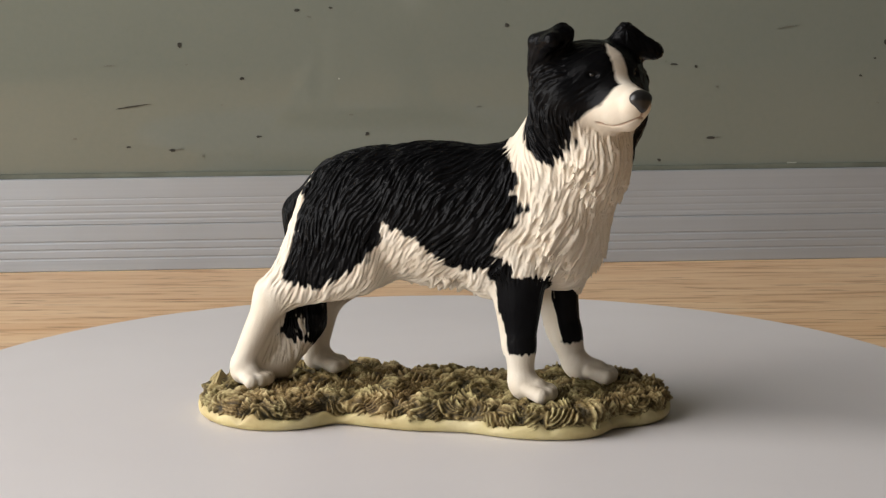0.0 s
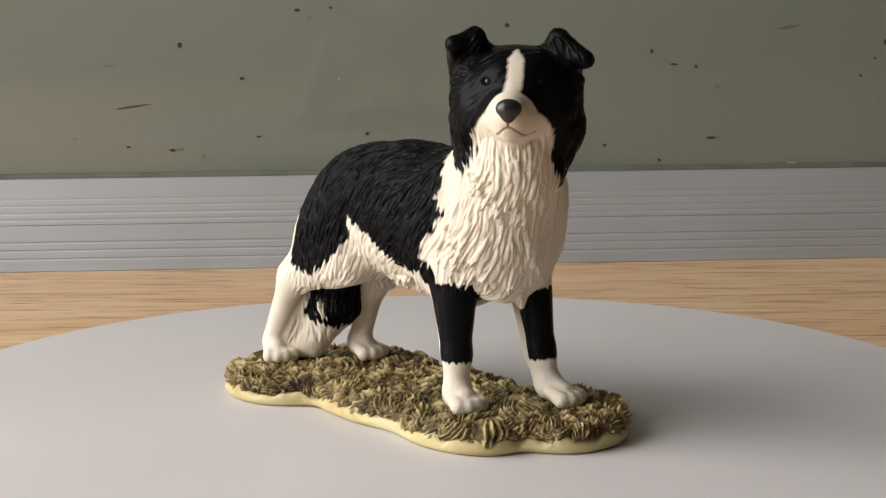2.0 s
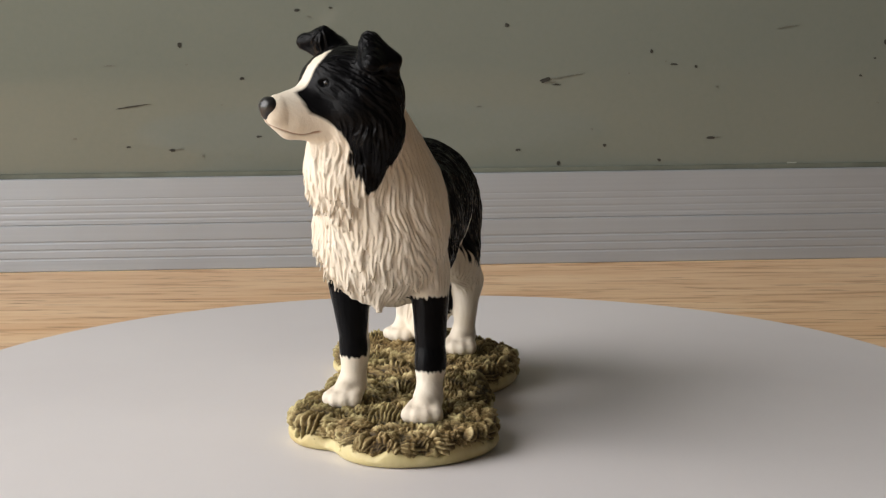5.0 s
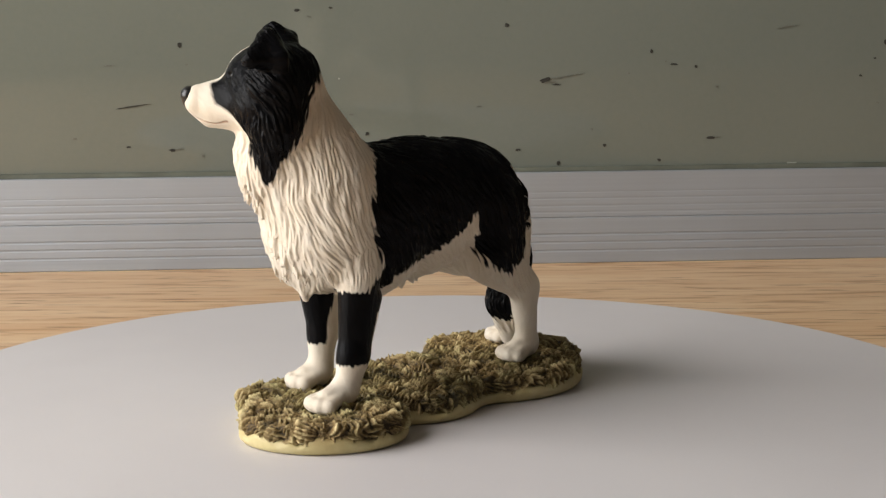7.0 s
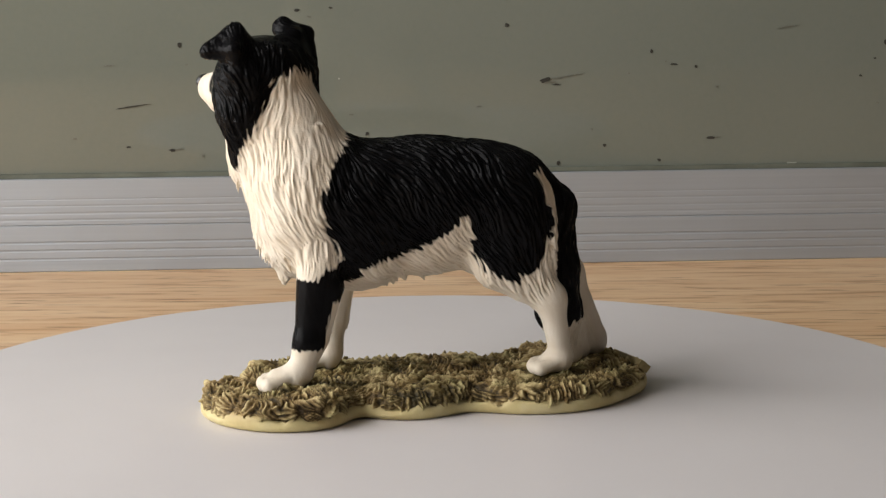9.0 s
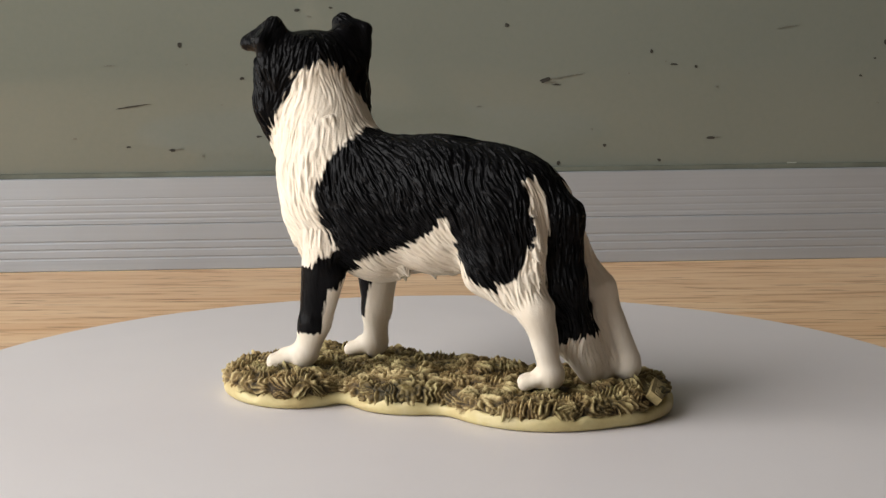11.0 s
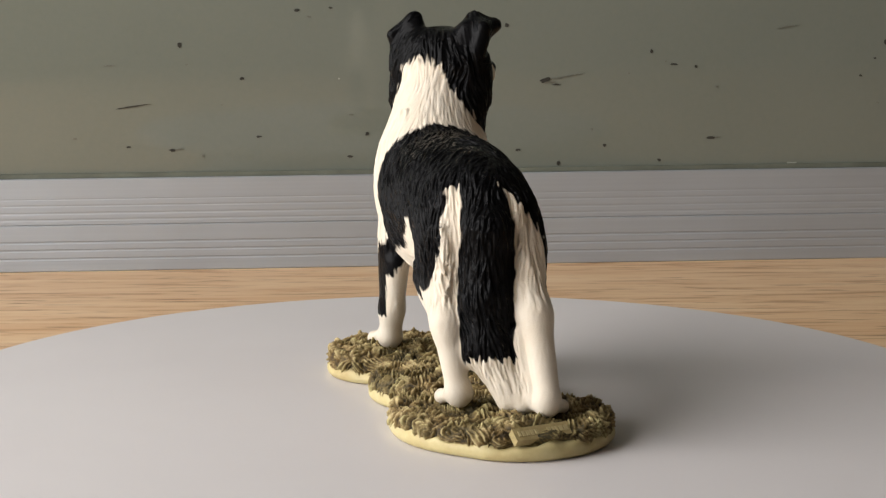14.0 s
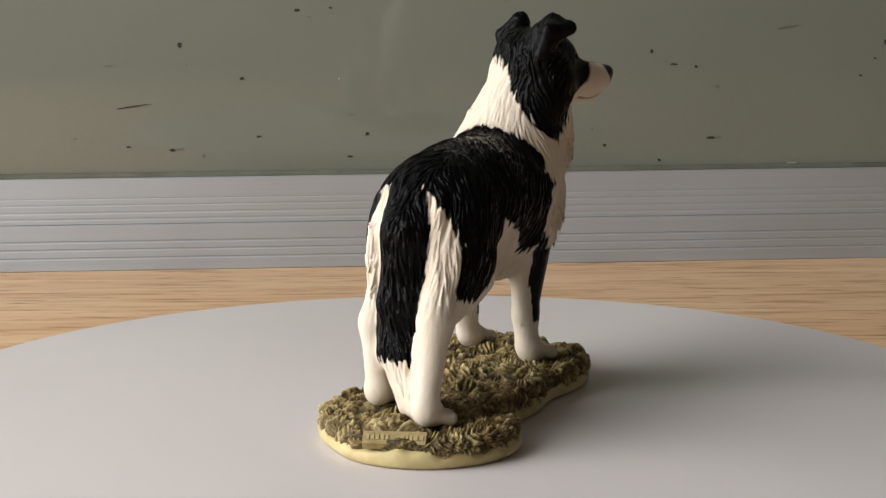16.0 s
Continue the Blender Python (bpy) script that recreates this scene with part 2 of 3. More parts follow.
SCUFFS = [
    (-107.6, 53.3, 1.6, 2.8, 0.00, 'd'),
    (-82.5, 39.3, 1.9, 1.2, 0.00, 'd'),
    (27.3, 60.1, 1.9, 1.6, 0.00, 'd'),
    (87.8, 48.7, 1.4, 1.9, 0.00, 'd'),
    (97.4, 43.2, 3.3, 0.9, 0.00, 'd'),
    (106.7, 42.2, 1.2, 1.4, 0.00, 'd'),
    (93.8, 44.4, 0.9, 0.7, 0.00, 'f'),
    (-76.1, 15.1, 2.8, 0.9, 0.10, 'd'),
    (-129.8, 11.4, 2.1, 0.9, 0.10, 'd'),
    (-111.9, 10.0, 2.8, 1.4, 0.00, 'd'),
    (-108.9, 10.2, 3.3, 0.6, 0.10, 'f'),
    (-31.1, 15.7, 1.6, 1.6, 0.00, 'd'),
    (-38.3, 6.3, 2.3, 1.2, 0.00, 'd'),
    (-127.5, 28.2, 14.0, 0.6, 0.13, 'd'),
    (43.3, 37.2, 4.7, 2.1, 0.20, 'd'),
    (48.1, 35.3, 3.7, 0.7, 0.00, 'd'),
    (51.6, 38.5, 14.0, 0.6, 0.17, 'f'),
    (45.0, 36.2, 5.6, 0.7, 0.10, 'f'),
    (113.5, 12.2, 3.7, 1.2, 0.00, 'd'),
    (116.3, 12.4, 2.8, 0.6, 0.10, 'f'),
    (91.7, 3.1, 1.6, 1.4, -0.30, 'd'),
    (48.9, 2.3, 1.4, 1.9, 0.00, 'd'),
    (68.4, 9.6, 1.4, 1.4, 0.00, 'd'),
    (63.1, 16.4, 0.9, 0.9, 0.00, 'f'),
    (176.6, 37.6, 1.6, 0.9, 0.00, 'd'),
    (182.4, 44.9, 1.2, 0.9, 0.00, 'd'),
    (186.8, 51.5, 1.4, 2.3, 0.00, 'd'),
    (144.6, 58.2, 8.9, 0.6, 0.15, 'f'),
    (-59.4, 67.1, 2.1, 1.2, 0.00, 'd'),
    (-45.5, 67.9, 1.6, 0.9, 0.00, 'd'),
    (-54.4, 64.3, 1.9, 0.7, 0.00, 'f'),
    (31.8, 8.2, 2.6, 0.9, 0.00, 'd'),
    (-136.9, 45.1, 5.1, 0.6, 0.05, 'f'),
    (-37.5, 23.8, 2.1, 0.7, 0.00, 'f'),
    (78.4, 39.6, 1.2, 0.7, 0.00, 'f'),
    (115.5, 33.8, 1.2, 0.9, 0.00, 'f'),
    (-99.2, 7.2, 1.2, 1.2, 0.00, 'f'),
    (-151.8, 15.2, 2.1, 0.7, 0.00, 'f'),
    (15.7, 26.5, 2.1, 0.7, 0.00, 'f'),
    (-42.5, 38.7, 0.9, 0.7, 0.00, 'p'),
    (148.0, 1.1, 5.1, 0.7, 0.00, 'p'),
    (-105.0, 45.2, 1.2, 0.7, 0.00, 'f'),
    (-90.9, 28.5, 0.9, 0.7, 0.00, 'f'),
    (184.3, 26.1, 1.4, 0.7, 0.00, 'f'),
]


def turntable():
    thing = tagged(new("turntable"), "round white plastic turntable standing on the oak desk", "turntable")
    thing.location = (0, 0, TABLE)
    part("base", turned([(100 * S, 0), (101 * S, 1 * S), (101 * S, 16 * S), (100 * S, 17 * S), (40 * S, 17 * S), (40 * S, 20.6 * S)]), M_METAL, thing)
    h = -TABLE
    disc = part("disc", turned([(136.5 * S, h - 4 * S), (138.0 * S, h - 3.3 * S), (138.2 * S, h - 0.7 * S), (137.4 * S, h), (90 * S, h), (30 * S, h)], 192), M_DISC, thing, "smooth white round plate")
    return disc


# ---- figurine: solid fields ----
def vnoise(p, seed=0):
    """Smooth value noise in 0..1 at the rows of p."""
    i = np.floor(p).astype(np.int64)
    f = p - i
    f = f * f * (3 - 2 * f)
    out = np.zeros(len(p))
    for dx in (0, 1):
        for dy in (0, 1):
            for dz in (0, 1):
                n = (i[:, 0] + dx) * 73856093 ^ (i[:, 1] + dy) * 19349663 ^ (i[:, 2] + dz) * 83492791 ^ (seed * 2654435761)
                n = (n ^ (n >> 13)) * 1274126177 & 0x7FFFFFFF
                n = (n ^ (n >> 16)) & 0xFFFF
                w = (f[:, 0] if dx else 1 - f[:, 0]) * (f[:, 1] if dy else 1 - f[:, 1]) * (f[:, 2] if dz else 1 - f[:, 2])
                out += w * n / 65535.0
    return out


def smooth(a, b, x):
    t = np.clip((x - a) / (b - a), 0, 1)
    return t * t * (3 - 2 * t)


def cone(a, b, ra, rb, flat=1.0, axis=1):
    """A round bar from a to b with end radii; flat squeezes it along one axis."""
    a, b = np.array(a, float), np.array(b, float)

    def f(p):
        q = p - a
        d = b - a
        t = np.clip((q @ d) / (d @ d), 0, 1)
        r = q - t[..., None] * d
        r[..., axis] /= flat
        return (np.sqrt((r * r).sum(-1)) - (ra + (rb - ra) * t)) * min(1.0, flat)
    m = max(ra, rb) * max(1.0, flat)
    return f, np.minimum(a, b) - m, np.maximum(a, b) + m


def blob(c, r, turn=(0, 0, 0)):
    """An ellipsoid."""
    c, r = np.array(c, float), np.array(r, float)
    rot = np.array(Euler([radians(t) for t in turn]).to_matrix())

    def f(p):
        q = (p - c) @ rot
        k0 = np.sqrt(((q / r) ** 2).sum(-1)) + 1e-9
        k1 = np.sqrt(((q / r ** 2) ** 2).sum(-1)) + 1e-9
        return k0 * (k0 - 1) / k1
    ext = np.sqrt(((rot * r) ** 2).sum(1))
    return f, c - ext, c + ext


def flap(a, b, c, r):
    """A thin rounded triangle."""
    a, b, c = (np.array(k, float) for k in (a, b, c))
    n = np.cross(b - a, c - a)
    n /= np.linalg.norm(n)

    def f(p):
        inside = np.ones(p.shape[:-1], bool)
        edge = np.full(p.shape[:-1], 1e9)
        for s, e in ((a, b), (b, c), (c, a)):
            d, q = e - s, p - s
            t = np.clip((q @ d) / (d @ d), 0, 1)
            edge = np.minimum(edge, np.sqrt(((q - t[..., None] * d) ** 2).sum(-1)))
            inside &= q @ np.cross(n, d) >= 0
        return np.where(inside, np.abs((p - a) @ n), edge) - r
    return f, np.min([a, b, c], axis=0) - r, np.max([a, b, c], axis=0) + r


def distance(prims, p):
    return np.min([f(p) for f, _, _ in prims], axis=0)


class Field:
    def __init__(self, lo, hi, step):
        self.lo, self.step = np.array(lo, float), step
        self.n = np.ceil((np.array(hi) - self.lo) / step).astype(int) + 1
        self.v = np.full(self.n, 30.0, np.float32)

    def block(self, lo, hi):
        a = np.clip(np.floor((lo - self.lo) / self.step).astype(int), 0, self.n - 1)
        b = np.clip(np.ceil((hi - self.lo) / self.step).astype(int) + 1, 1, self.n)
        axes = [self.lo[i] + self.step * np.arange(a[i], b[i]) for i in range(3)]
        return tuple(slice(a[i], b[i]) for i in range(3)), np.stack(np.meshgrid(*axes, indexing="ij"), -1)

    def add(self, prim, k=2.0, cut=False):
        f, lo, hi = prim
        s, p = self.block(lo - k - 2, hi + k + 2)
        d, v = f(p), self.v[s]
        if cut:
            d = -d
            h = np.clip(0.5 - 0.5 * (d - v) / k, 0, 1)
            self.v[s] = v * h + d * (1 - h) + k * h * (1 - h)
            return
        h = np.clip(0.5 + 0.5 * (d - v) / k, 0, 1)
        self.v[s] = d * (1 - h) + v * h - k * h * (1 - h)

    def surface(self):
        """Vertices and quads of the zero level."""
        v = self.v
        ins = v < 0
        cells = np.zeros(np.array(v.shape) - 1, np.uint8)
        corners = [(i, j, k) for i in (0, 1) for j in (0, 1) for k in (0, 1)]
        nx, ny, nz = cells.shape
        for i, j, k in corners:
            cells += ins[i:i + nx, j:j + ny, k:k + nz]
        act = (cells > 0) & (cells < 8)
        c = np.argwhere(act)
        ids = np.full(cells.shape, -1, np.int64)
        ids[act] = np.arange(len(c))
        pos, cnt = np.zeros((len(c), 3)), np.zeros(len(c))
        for a in corners:
            for axis in range(3):
                if a[axis]:
                    continue
                b = list(a)
                b[axis] = 1
                fa = v[c[:, 0] + a[0], c[:, 1] + a[1], c[:, 2] + a[2]]
                fb = v[c[:, 0] + b[0], c[:, 1] + b[1], c[:, 2] + b[2]]
                m = (fa < 0) != (fb < 0)
                t = np.where(m, fa / np.where(fa == fb, 1, fa - fb), 0)
                p = np.tile(np.array(a, float), (len(c), 1))
                p[:, axis] += t
                pos[m] += p[m]
                cnt[m] += 1
        verts = (c + pos / cnt[:, None]) * self.step + self.lo
        quads = []
        for axis in range(3):
            o1, o2 = (axis + 1) % 3, (axis + 2) % 3
            s0, s1 = [slice(1, -1)] * 3, [slice(1, -1)] * 3
            s0[axis], s1[axis] = slice(0, -1), slice(1, None)
            x, y = ins[tuple(s0)], ins[tuple(s1)]
            off = np.ones(3, int)
            off[axis] = 0
            for flip, m in ((False, x & ~y), (True, ~x & y)):
                e = np.argwhere(m) + off
                e1, e2 = np.eye(3, dtype=int)[o1], np.eye(3, dtype=int)[o2]
                q = [ids[tuple((e - d).T)] for d in (e1 + e2, e2, 0 * e1, e1)]
                quads.append(np.stack(q[::-1] if flip else q, 1))
        return verts, np.concatenate(quads)


def vertex_normals(v, q):
    n = np.cross(v[q[:, 2]] - v[q[:, 0]], v[q[:, 3]] - v[q[:, 1]])
    out = np.zeros_like(v)
    for k in range(4):
        for i in range(3):
            out[:, i] += np.bincount(q[:, k], n[:, i], len(v))
    return out / (np.linalg.norm(out, axis=1, keepdims=True) + 1e-12)


def polygon_distance(pts, x, z):
    """Signed distance in a plane, below zero inside."""
    p = np.stack([x, z], -1)
    d = np.full(len(p), 1e9)
    odd = np.zeros(len(p), bool)
    for (ax, az), (bx, bz) in zip(pts, pts[1:] + pts[:1]):
        e = np.array([bx - ax, bz - az])
        w = p - (ax, az)
        t = np.clip((w @ e) / (e @ e), 0, 1)
        d = np.minimum(d, np.linalg.norm(w - t[:, None] * e, axis=1))
        cross = (az > p[:, 1]) != (bz > p[:, 1])
        xi = ax + (p[:, 1] - az) / (bz - az if bz != az else 1e-9) * (bx - ax)
        odd ^= cross & (p[:, 0] < xi)
    return np.where(odd, -d, d)


# ---- figurine: the dog's forms, x forward, y to its left ----
HEAD, TWIST = np.array((40.0, -11.7, 0.0)), -49.3
FWD = np.array((math.cos(radians(TWIST)), math.sin(radians(TWIST)), 0.0))
LEFT = np.array((-FWD[1], FWD[0], 0.0))


def hd(u, v, z):
    """A place in the head's own directions: forward, left, height."""
    return tuple(HEAD + u * FWD + v * LEFT + np.array((0, 0, z)))


def dog_forms():
    head = [blob(hd(-0.3, 0, 80.8), (10.6, 11.0, 8.9), (0, 0, TWIST)), blob(hd(4.0, 0, 82.6), (6.3, 8.3, 5.8), (0, 0, TWIST)), blob(hd(-1.5, 0, 85.6), (7.5, 9.8, 4.1), (0, 0, TWIST))]
    muzzle = [cone(hd(4, 0, 77.9), hd(16.8, 0, 76.9), 6.4, 3.9), cone(hd(6, 0, 74.2), hd(14.6, 0, 73.2), 4.4, 2.5)]
    ruffs, ears = [], []
    for s in (1, -1):
        muzzle.append(cone(hd(3, s * 4.6, 76.6), hd(12.5, s * 1.7, 75.6), 5.2, 3.3))
        head.append(blob(hd(0.8, s * 7.2, 76.6), (6.8, 6.2, 8.2), (0, 0, TWIST)))
        ruffs += [cone(hd(-2.0, s * 8.6, 80.5), hd(-2.2, s * 9.3, 71.5), 6.2, 5.2), cone(hd(-2.2, s * 9.3, 71.5), hd(-0.2, s * 9.6, 60.6), 4.9, 0.7)]
    # broad ears that stand up and fold over: the right one blunt, the left one tipping outward to a point
    ears += [flap(hd(1.4, -8.9, 91.9), hd(-1.8, -14.0, 90.3), hd(-3.4, -13.4, 84.5), 1.5), flap(hd(1.4, -8.9, 91.9), hd(-1.8, -14.0, 90.3), hd(3.9, -13.4, 90.8), 1.4), flap(hd(-2.8, -5.6, 87.8), hd(1.4, -8.9, 91.9), hd(-3.2, -12.6, 83.5), 1.5), flap(hd(1.4, -8.9, 91.9), hd(3.9, -13.4, 90.8), hd(-2.2, -13.2, 86.6), 1.4), flap(hd(-3.2, -12.6, 83.5), hd(1.4, -8.9, 91.9), hd(-2.2, -13.2, 86.6), 1.5), cone(hd(-2.0, -9.0, 89.5), hd(-2.6, -9.2, 82), 2.6, 4.0)]
    ears += [flap(hd(-0.4, 9.2, 91.7), hd(-4.0, 13.2, 87.8), hd(-3.8, 12.4, 83.5), 1.5), flap(hd(-0.4, 9.2, 91.7), hd(-4.0, 13.2, 87.8), hd(2.6, 15.4, 87.3), 1.2), flap(hd(-2.6, 5.4, 87.7), hd(-0.4, 9.2, 91.7), hd(-3.6, 11.8, 83.0), 1.5), flap(hd(-0.4, 9.2, 91.7), hd(2.6, 15.4, 87.3), hd(1.6, 9.6, 87.4), 1.1), flap(hd(-0.4, 9.2, 91.7), hd(2.6, 15.4, 87.3), hd(-2.8, 11.8, 86.0), 1.2), cone(hd(-1.4, 9.0, 89.0), hd(-2.6, 9.2, 82), 2.6, 4.0)]
    neck = [cone((38.2, -10.8, 76), (31.6, -6.9, 58.5), 10.0, 14.0), blob((40.2, -11.6, 64.0), (8.8, 10.0, 11.5)), blob((31.1, -6.7, 49.3), (12.6, 15.4, 17.2)), blob((33.4, -8.0, 41.8), (6.2, 8.8, 9.4))]
    body = [blob((18, -6.6, 46.6), (16, 15.6, 18.4)), blob((2, -6.7, 48.4), (20, 14.9, 17.2)), blob((-17.4, -6.1, 46.0), (13.4, 14.4, 16.8), (0, -14, 0)), cone((19, -6.7, 50.2), (-11, -6.4, 50.2), 14.6, 14.4)]
    thighs = [blob((-18.6, 0.9, 42), (10.4, 6.6, 13.6), (0, 18, 0)), blob((-20.5, -14.5, 42), (11.6, 6.8, 13.2), (0, 24, 0)), cone((-26.0, -14.4, 42), (-36.0, -14.8, 29.8), 5.6, 4.0, 0.85), cone((-20.8, 2.2, 39), (-27.5, 3.4, 27), 5.0, 3.3, 0.85)]
    hind_left = [cone((-15.5, 3.0, 35), (-28.0, 3.8, 25.5), 6.6, 3.2, 0.85), cone((-28.0, 3.7, 26), (-31.0, 1.9, 12), 3.4, 2.7), cone((-31.0, 1.6, 10.0), (-28.2, 1.4, 9.4), 3.0, 2.7)]
    hind_right = [cone((-16.0, -15.0, 37), (-36.6, -15.0, 28.5), 7.4, 3.7, 0.8), cone((-36.8, -14.9, 28.8), (-44.2, -15.7, 12.6), 3.7, 2.8), cone((-44.4, -15.6, 9.9), (-42.0, -16.6, 9.3), 3.0, 2.7)]
    front_left = [cone((28.6, 4.0, 38), (31.5, 4.5, 18), 5.4, 3.6, 0.86), cone((31.5, 4.5, 18), (33.4, 4.5, 11.5), 3.6, 3.2, 0.9), cone((35.2, 4.4, 9.8), (39.3, 4.4, 9.2), 3.3, 2.7), cone((25.6, 4.2, 31), (28.6, 4.4, 19), 2.8, 1.6)]
    front_right = [cone((24.9, -16.2, 40), (23.8, -14.9, 19), 6.0, 3.3, 0.9), cone((23.8, -14.9, 19), (24.0, -15.2, 11.5), 3.4, 3.1, 0.95), cone((25.0, -15.9, 9.6), (27.9, -16.4, 9.1), 3.4, 2.8), cone((20.0, -15.0, 33), (21.4, -14.8, 19.5), 3.2, 1.8)]
    tail = [cone((-23.8, -5.6, 54.4), (-31.1, -5.2, 47.5), 4.9, 4.8), cone((-31.1, -5.2, 47.5), (-31.5, -4.8, 32), 4.8, 5.2), cone((-31.5, -4.8, 32), (-32.4, -5.4, 21), 5.2, 5.3), cone((-32.2, -5.4, 21), (-36.8, -8.4, 9.5), 5.3, 2.6), cone((-33.4, -7.2, 20), (-39.6, -11.6, 9.2), 4.2, 2.2)]
    rng = random.Random(12)
    fringe = []
    for i in range(34):      # pointed locks along the chest's lower edge
        a = radians(-118 + 236 * i / 33)
        r = rng.uniform(0.80, 0.94)
        x, y = 30.0 + (7.8 - 1.2 * math.sin(a)) * r * math.cos(a), -7 + 14.2 * r * math.sin(a)
        z = 41.5 - 5.0 * max(0, math.cos(a)) ** 2 + rng.uniform(-1.5, 1.5)
        fringe.append(cone((x, y, z), (x - 0.6 * math.cos(a), y, z - rng.uniform(0.6, 1.5)), rng.uniform(1.1, 1.6), 0.3))
    # white fur between the tail and the right hind leg
    fringe += [flap((-34.6, -13.0, 34), (-37.6, -14.4, 28), (-41.6, -13.8, 11.0), 1.9), flap((-36.6, -11.6, 25), (-41.4, -13.4, 11.0), (-38.0, -10.5, 10.5), 2.0)]
    fringe.append(cone((35.5, -6.8, 36.5), (36.3, -6.2, 30.6), 4.2, 0.7))
    for i in range(34):      # short locks under the belly
        x = -9 + 30 * i / 33
        y = -7 + rng.uniform(-8, 8)
        z = float(np.interp(x, [-9, 3, 12, 20], [33.5, 30.8, 29.6, 29.6])) + abs(y + 7) * 0.22
        fringe.append(cone((x, y, z + 2.0), (x - 0.9, y, z - rng.uniform(-0.4, 0.9)), rng.uniform(1.4, 2.0), 0.3))
    for i in range(22):      # feathering behind the front legs
        z = 33 - 14 * (i // 2) / 10
        x, y = (24.4 + (33 - z) * 0.22, 4.3) if i % 2 else (18.2 + (33 - z) * 0.16, -15.0)
        fringe.append(cone((x + 1.4, y + rng.uniform(-0.8, 0.8), z + 1.0), (x - rng.uniform(0.0, 0.7), y, z - rng.uniform(1.2, 2.2)), 1.1, 0.25))
    for i in range(20):      # white locks that stand out behind the right thigh
        z = 36 + 19 * i / 19
        x = float(np.interp(z, [33, 36, 43, 51, 57], [-35.4, -34.7, -32.8, -30.2, -26.0]))
        fringe.append(cone((x + 1.0, -14.6 + (z - 36) * 0.12, z + 1), (x - rng.uniform(0.5, 1.4), -14.9 + (z - 36) * 0.15 + rng.uniform(-0.6, 0.6), z - 2.6), 1.35, 0.35))
    for i in range(24):      # locks down the backs of the thighs
        s = i % 2
        z = 33 + 14 * (i // 2) / 11
        if s:
            x, y = -28.0 - 1.2 * math.sin((z - 30) / 20 * 3.1), 4.0 + rng.uniform(-1.5, 1.5)
        else:
            x, y = -30.2 - 3.2 * math.exp(-((z - 37) / 5) ** 2), -13.0 + rng.uniform(-1.5, 2.0)
        fringe.append(cone((x + 1.5, y, z + 1), (x - 0.4, y, z - rng.uniform(2.0, 3.5)), rng.uniform(1.1, 1.6), 0.3))
    # overlapping pointed tufts all over the white chest and the sides of the neck
    chest = [blob((31.6, -7.3, 55), (13.0, 13.4, 22)), neck[1], neck[2], neck[3]]
    centres, radii = [(31.6, -7.3, 55), (40.2, -11.8, 64.0), (31.1, -7.2, 49.3), (33.4, -8.0, 41.8)], [(13.0, 13.4, 22), (8.8, 9.8, 11.5), (12.6, 14.9, 17.2), (6.2, 8.8, 9.4)]
    made = 0
    while made < 380:
        k = rng.randrange(4)
        n = Vector((rng.gauss(0, 1), rng.gauss(0, 1), rng.gauss(0, 1))).normalized()
        p = np.array([centres[k][i] + radii[k][i] * n[i] for i in range(3)])
        if not (37.5 < p[2] < 71 and p[0] > 27) or abs(distance(neck, p[None])[0]) > 0.6 or distance(head + ruffs, p[None])[0] < 2.5:
            continue
        side = min(1.0, abs(n.y) * 1.3)
        d = np.array((-0.55 * side, 0.25 * n.y, -1.0)) / 1.1
        size = rng.uniform(0.7, 1.2)
        out = np.array(n) * rng.uniform(-0.35, 0.15)
        fringe.append(cone(p - 0.7 * np.array(n), p + d * 4.2 * size + out, 0.75 * size, 0.15))
        made += 1
    for s in (1, -1):        # ragged edges of the cheek ruffs
        for i in range(9):
            z = 82 - 1.6 * i
            fringe.append(cone(hd(-2 + rng.uniform(-3, 3), s * (11.8 - 0.08 * (82 - z)), z), hd(-2.5 + rng.uniform(-3, 3), s * (13.4 - 0.13 * (82 - z) + rng.uniform(-0.5, 0.5)), z - 3.4), 1.5, 0.3))
    return dict(head=head, muzzle=muzzle, ruffs=ruffs, ears=ears, neck=neck, body=body, thighs=thighs, hind_left=hind_left, hind_right=hind_right, front_left=front_left, front_right=front_right, tail=tail, fringe=fringe)


def toes(spec):
    """Four toes fanned at the end of a paw."""
    x, y, z, turn, r = spec
    c, s = math.cos(radians(turn)), math.sin(radians(turn))
    out = []
    for k in (-1.5, -0.5, 0.5, 1.5):
        fx, fy = 2.2 - abs(k) * 0.9, k * 1.95
        ax, ay = -3.0, k * 1.5
        out.append(cone((x + ax * c - ay * s, y + ax * s + ay * c, z + 0.9), (x + fx * c - fy * s, y + fx * s + fy * c, z - 0.3), r * 0.8, r))
    return out


PAWS = [(40.7, 4.3, 8.6, 2, 1.9), (29.2, -16.6, 8.5, -10, 1.9), (-26.3, 1.4, 8.9, 0, 1.8), (-40.4, -17.0, 8.7, -25, 1.7)]

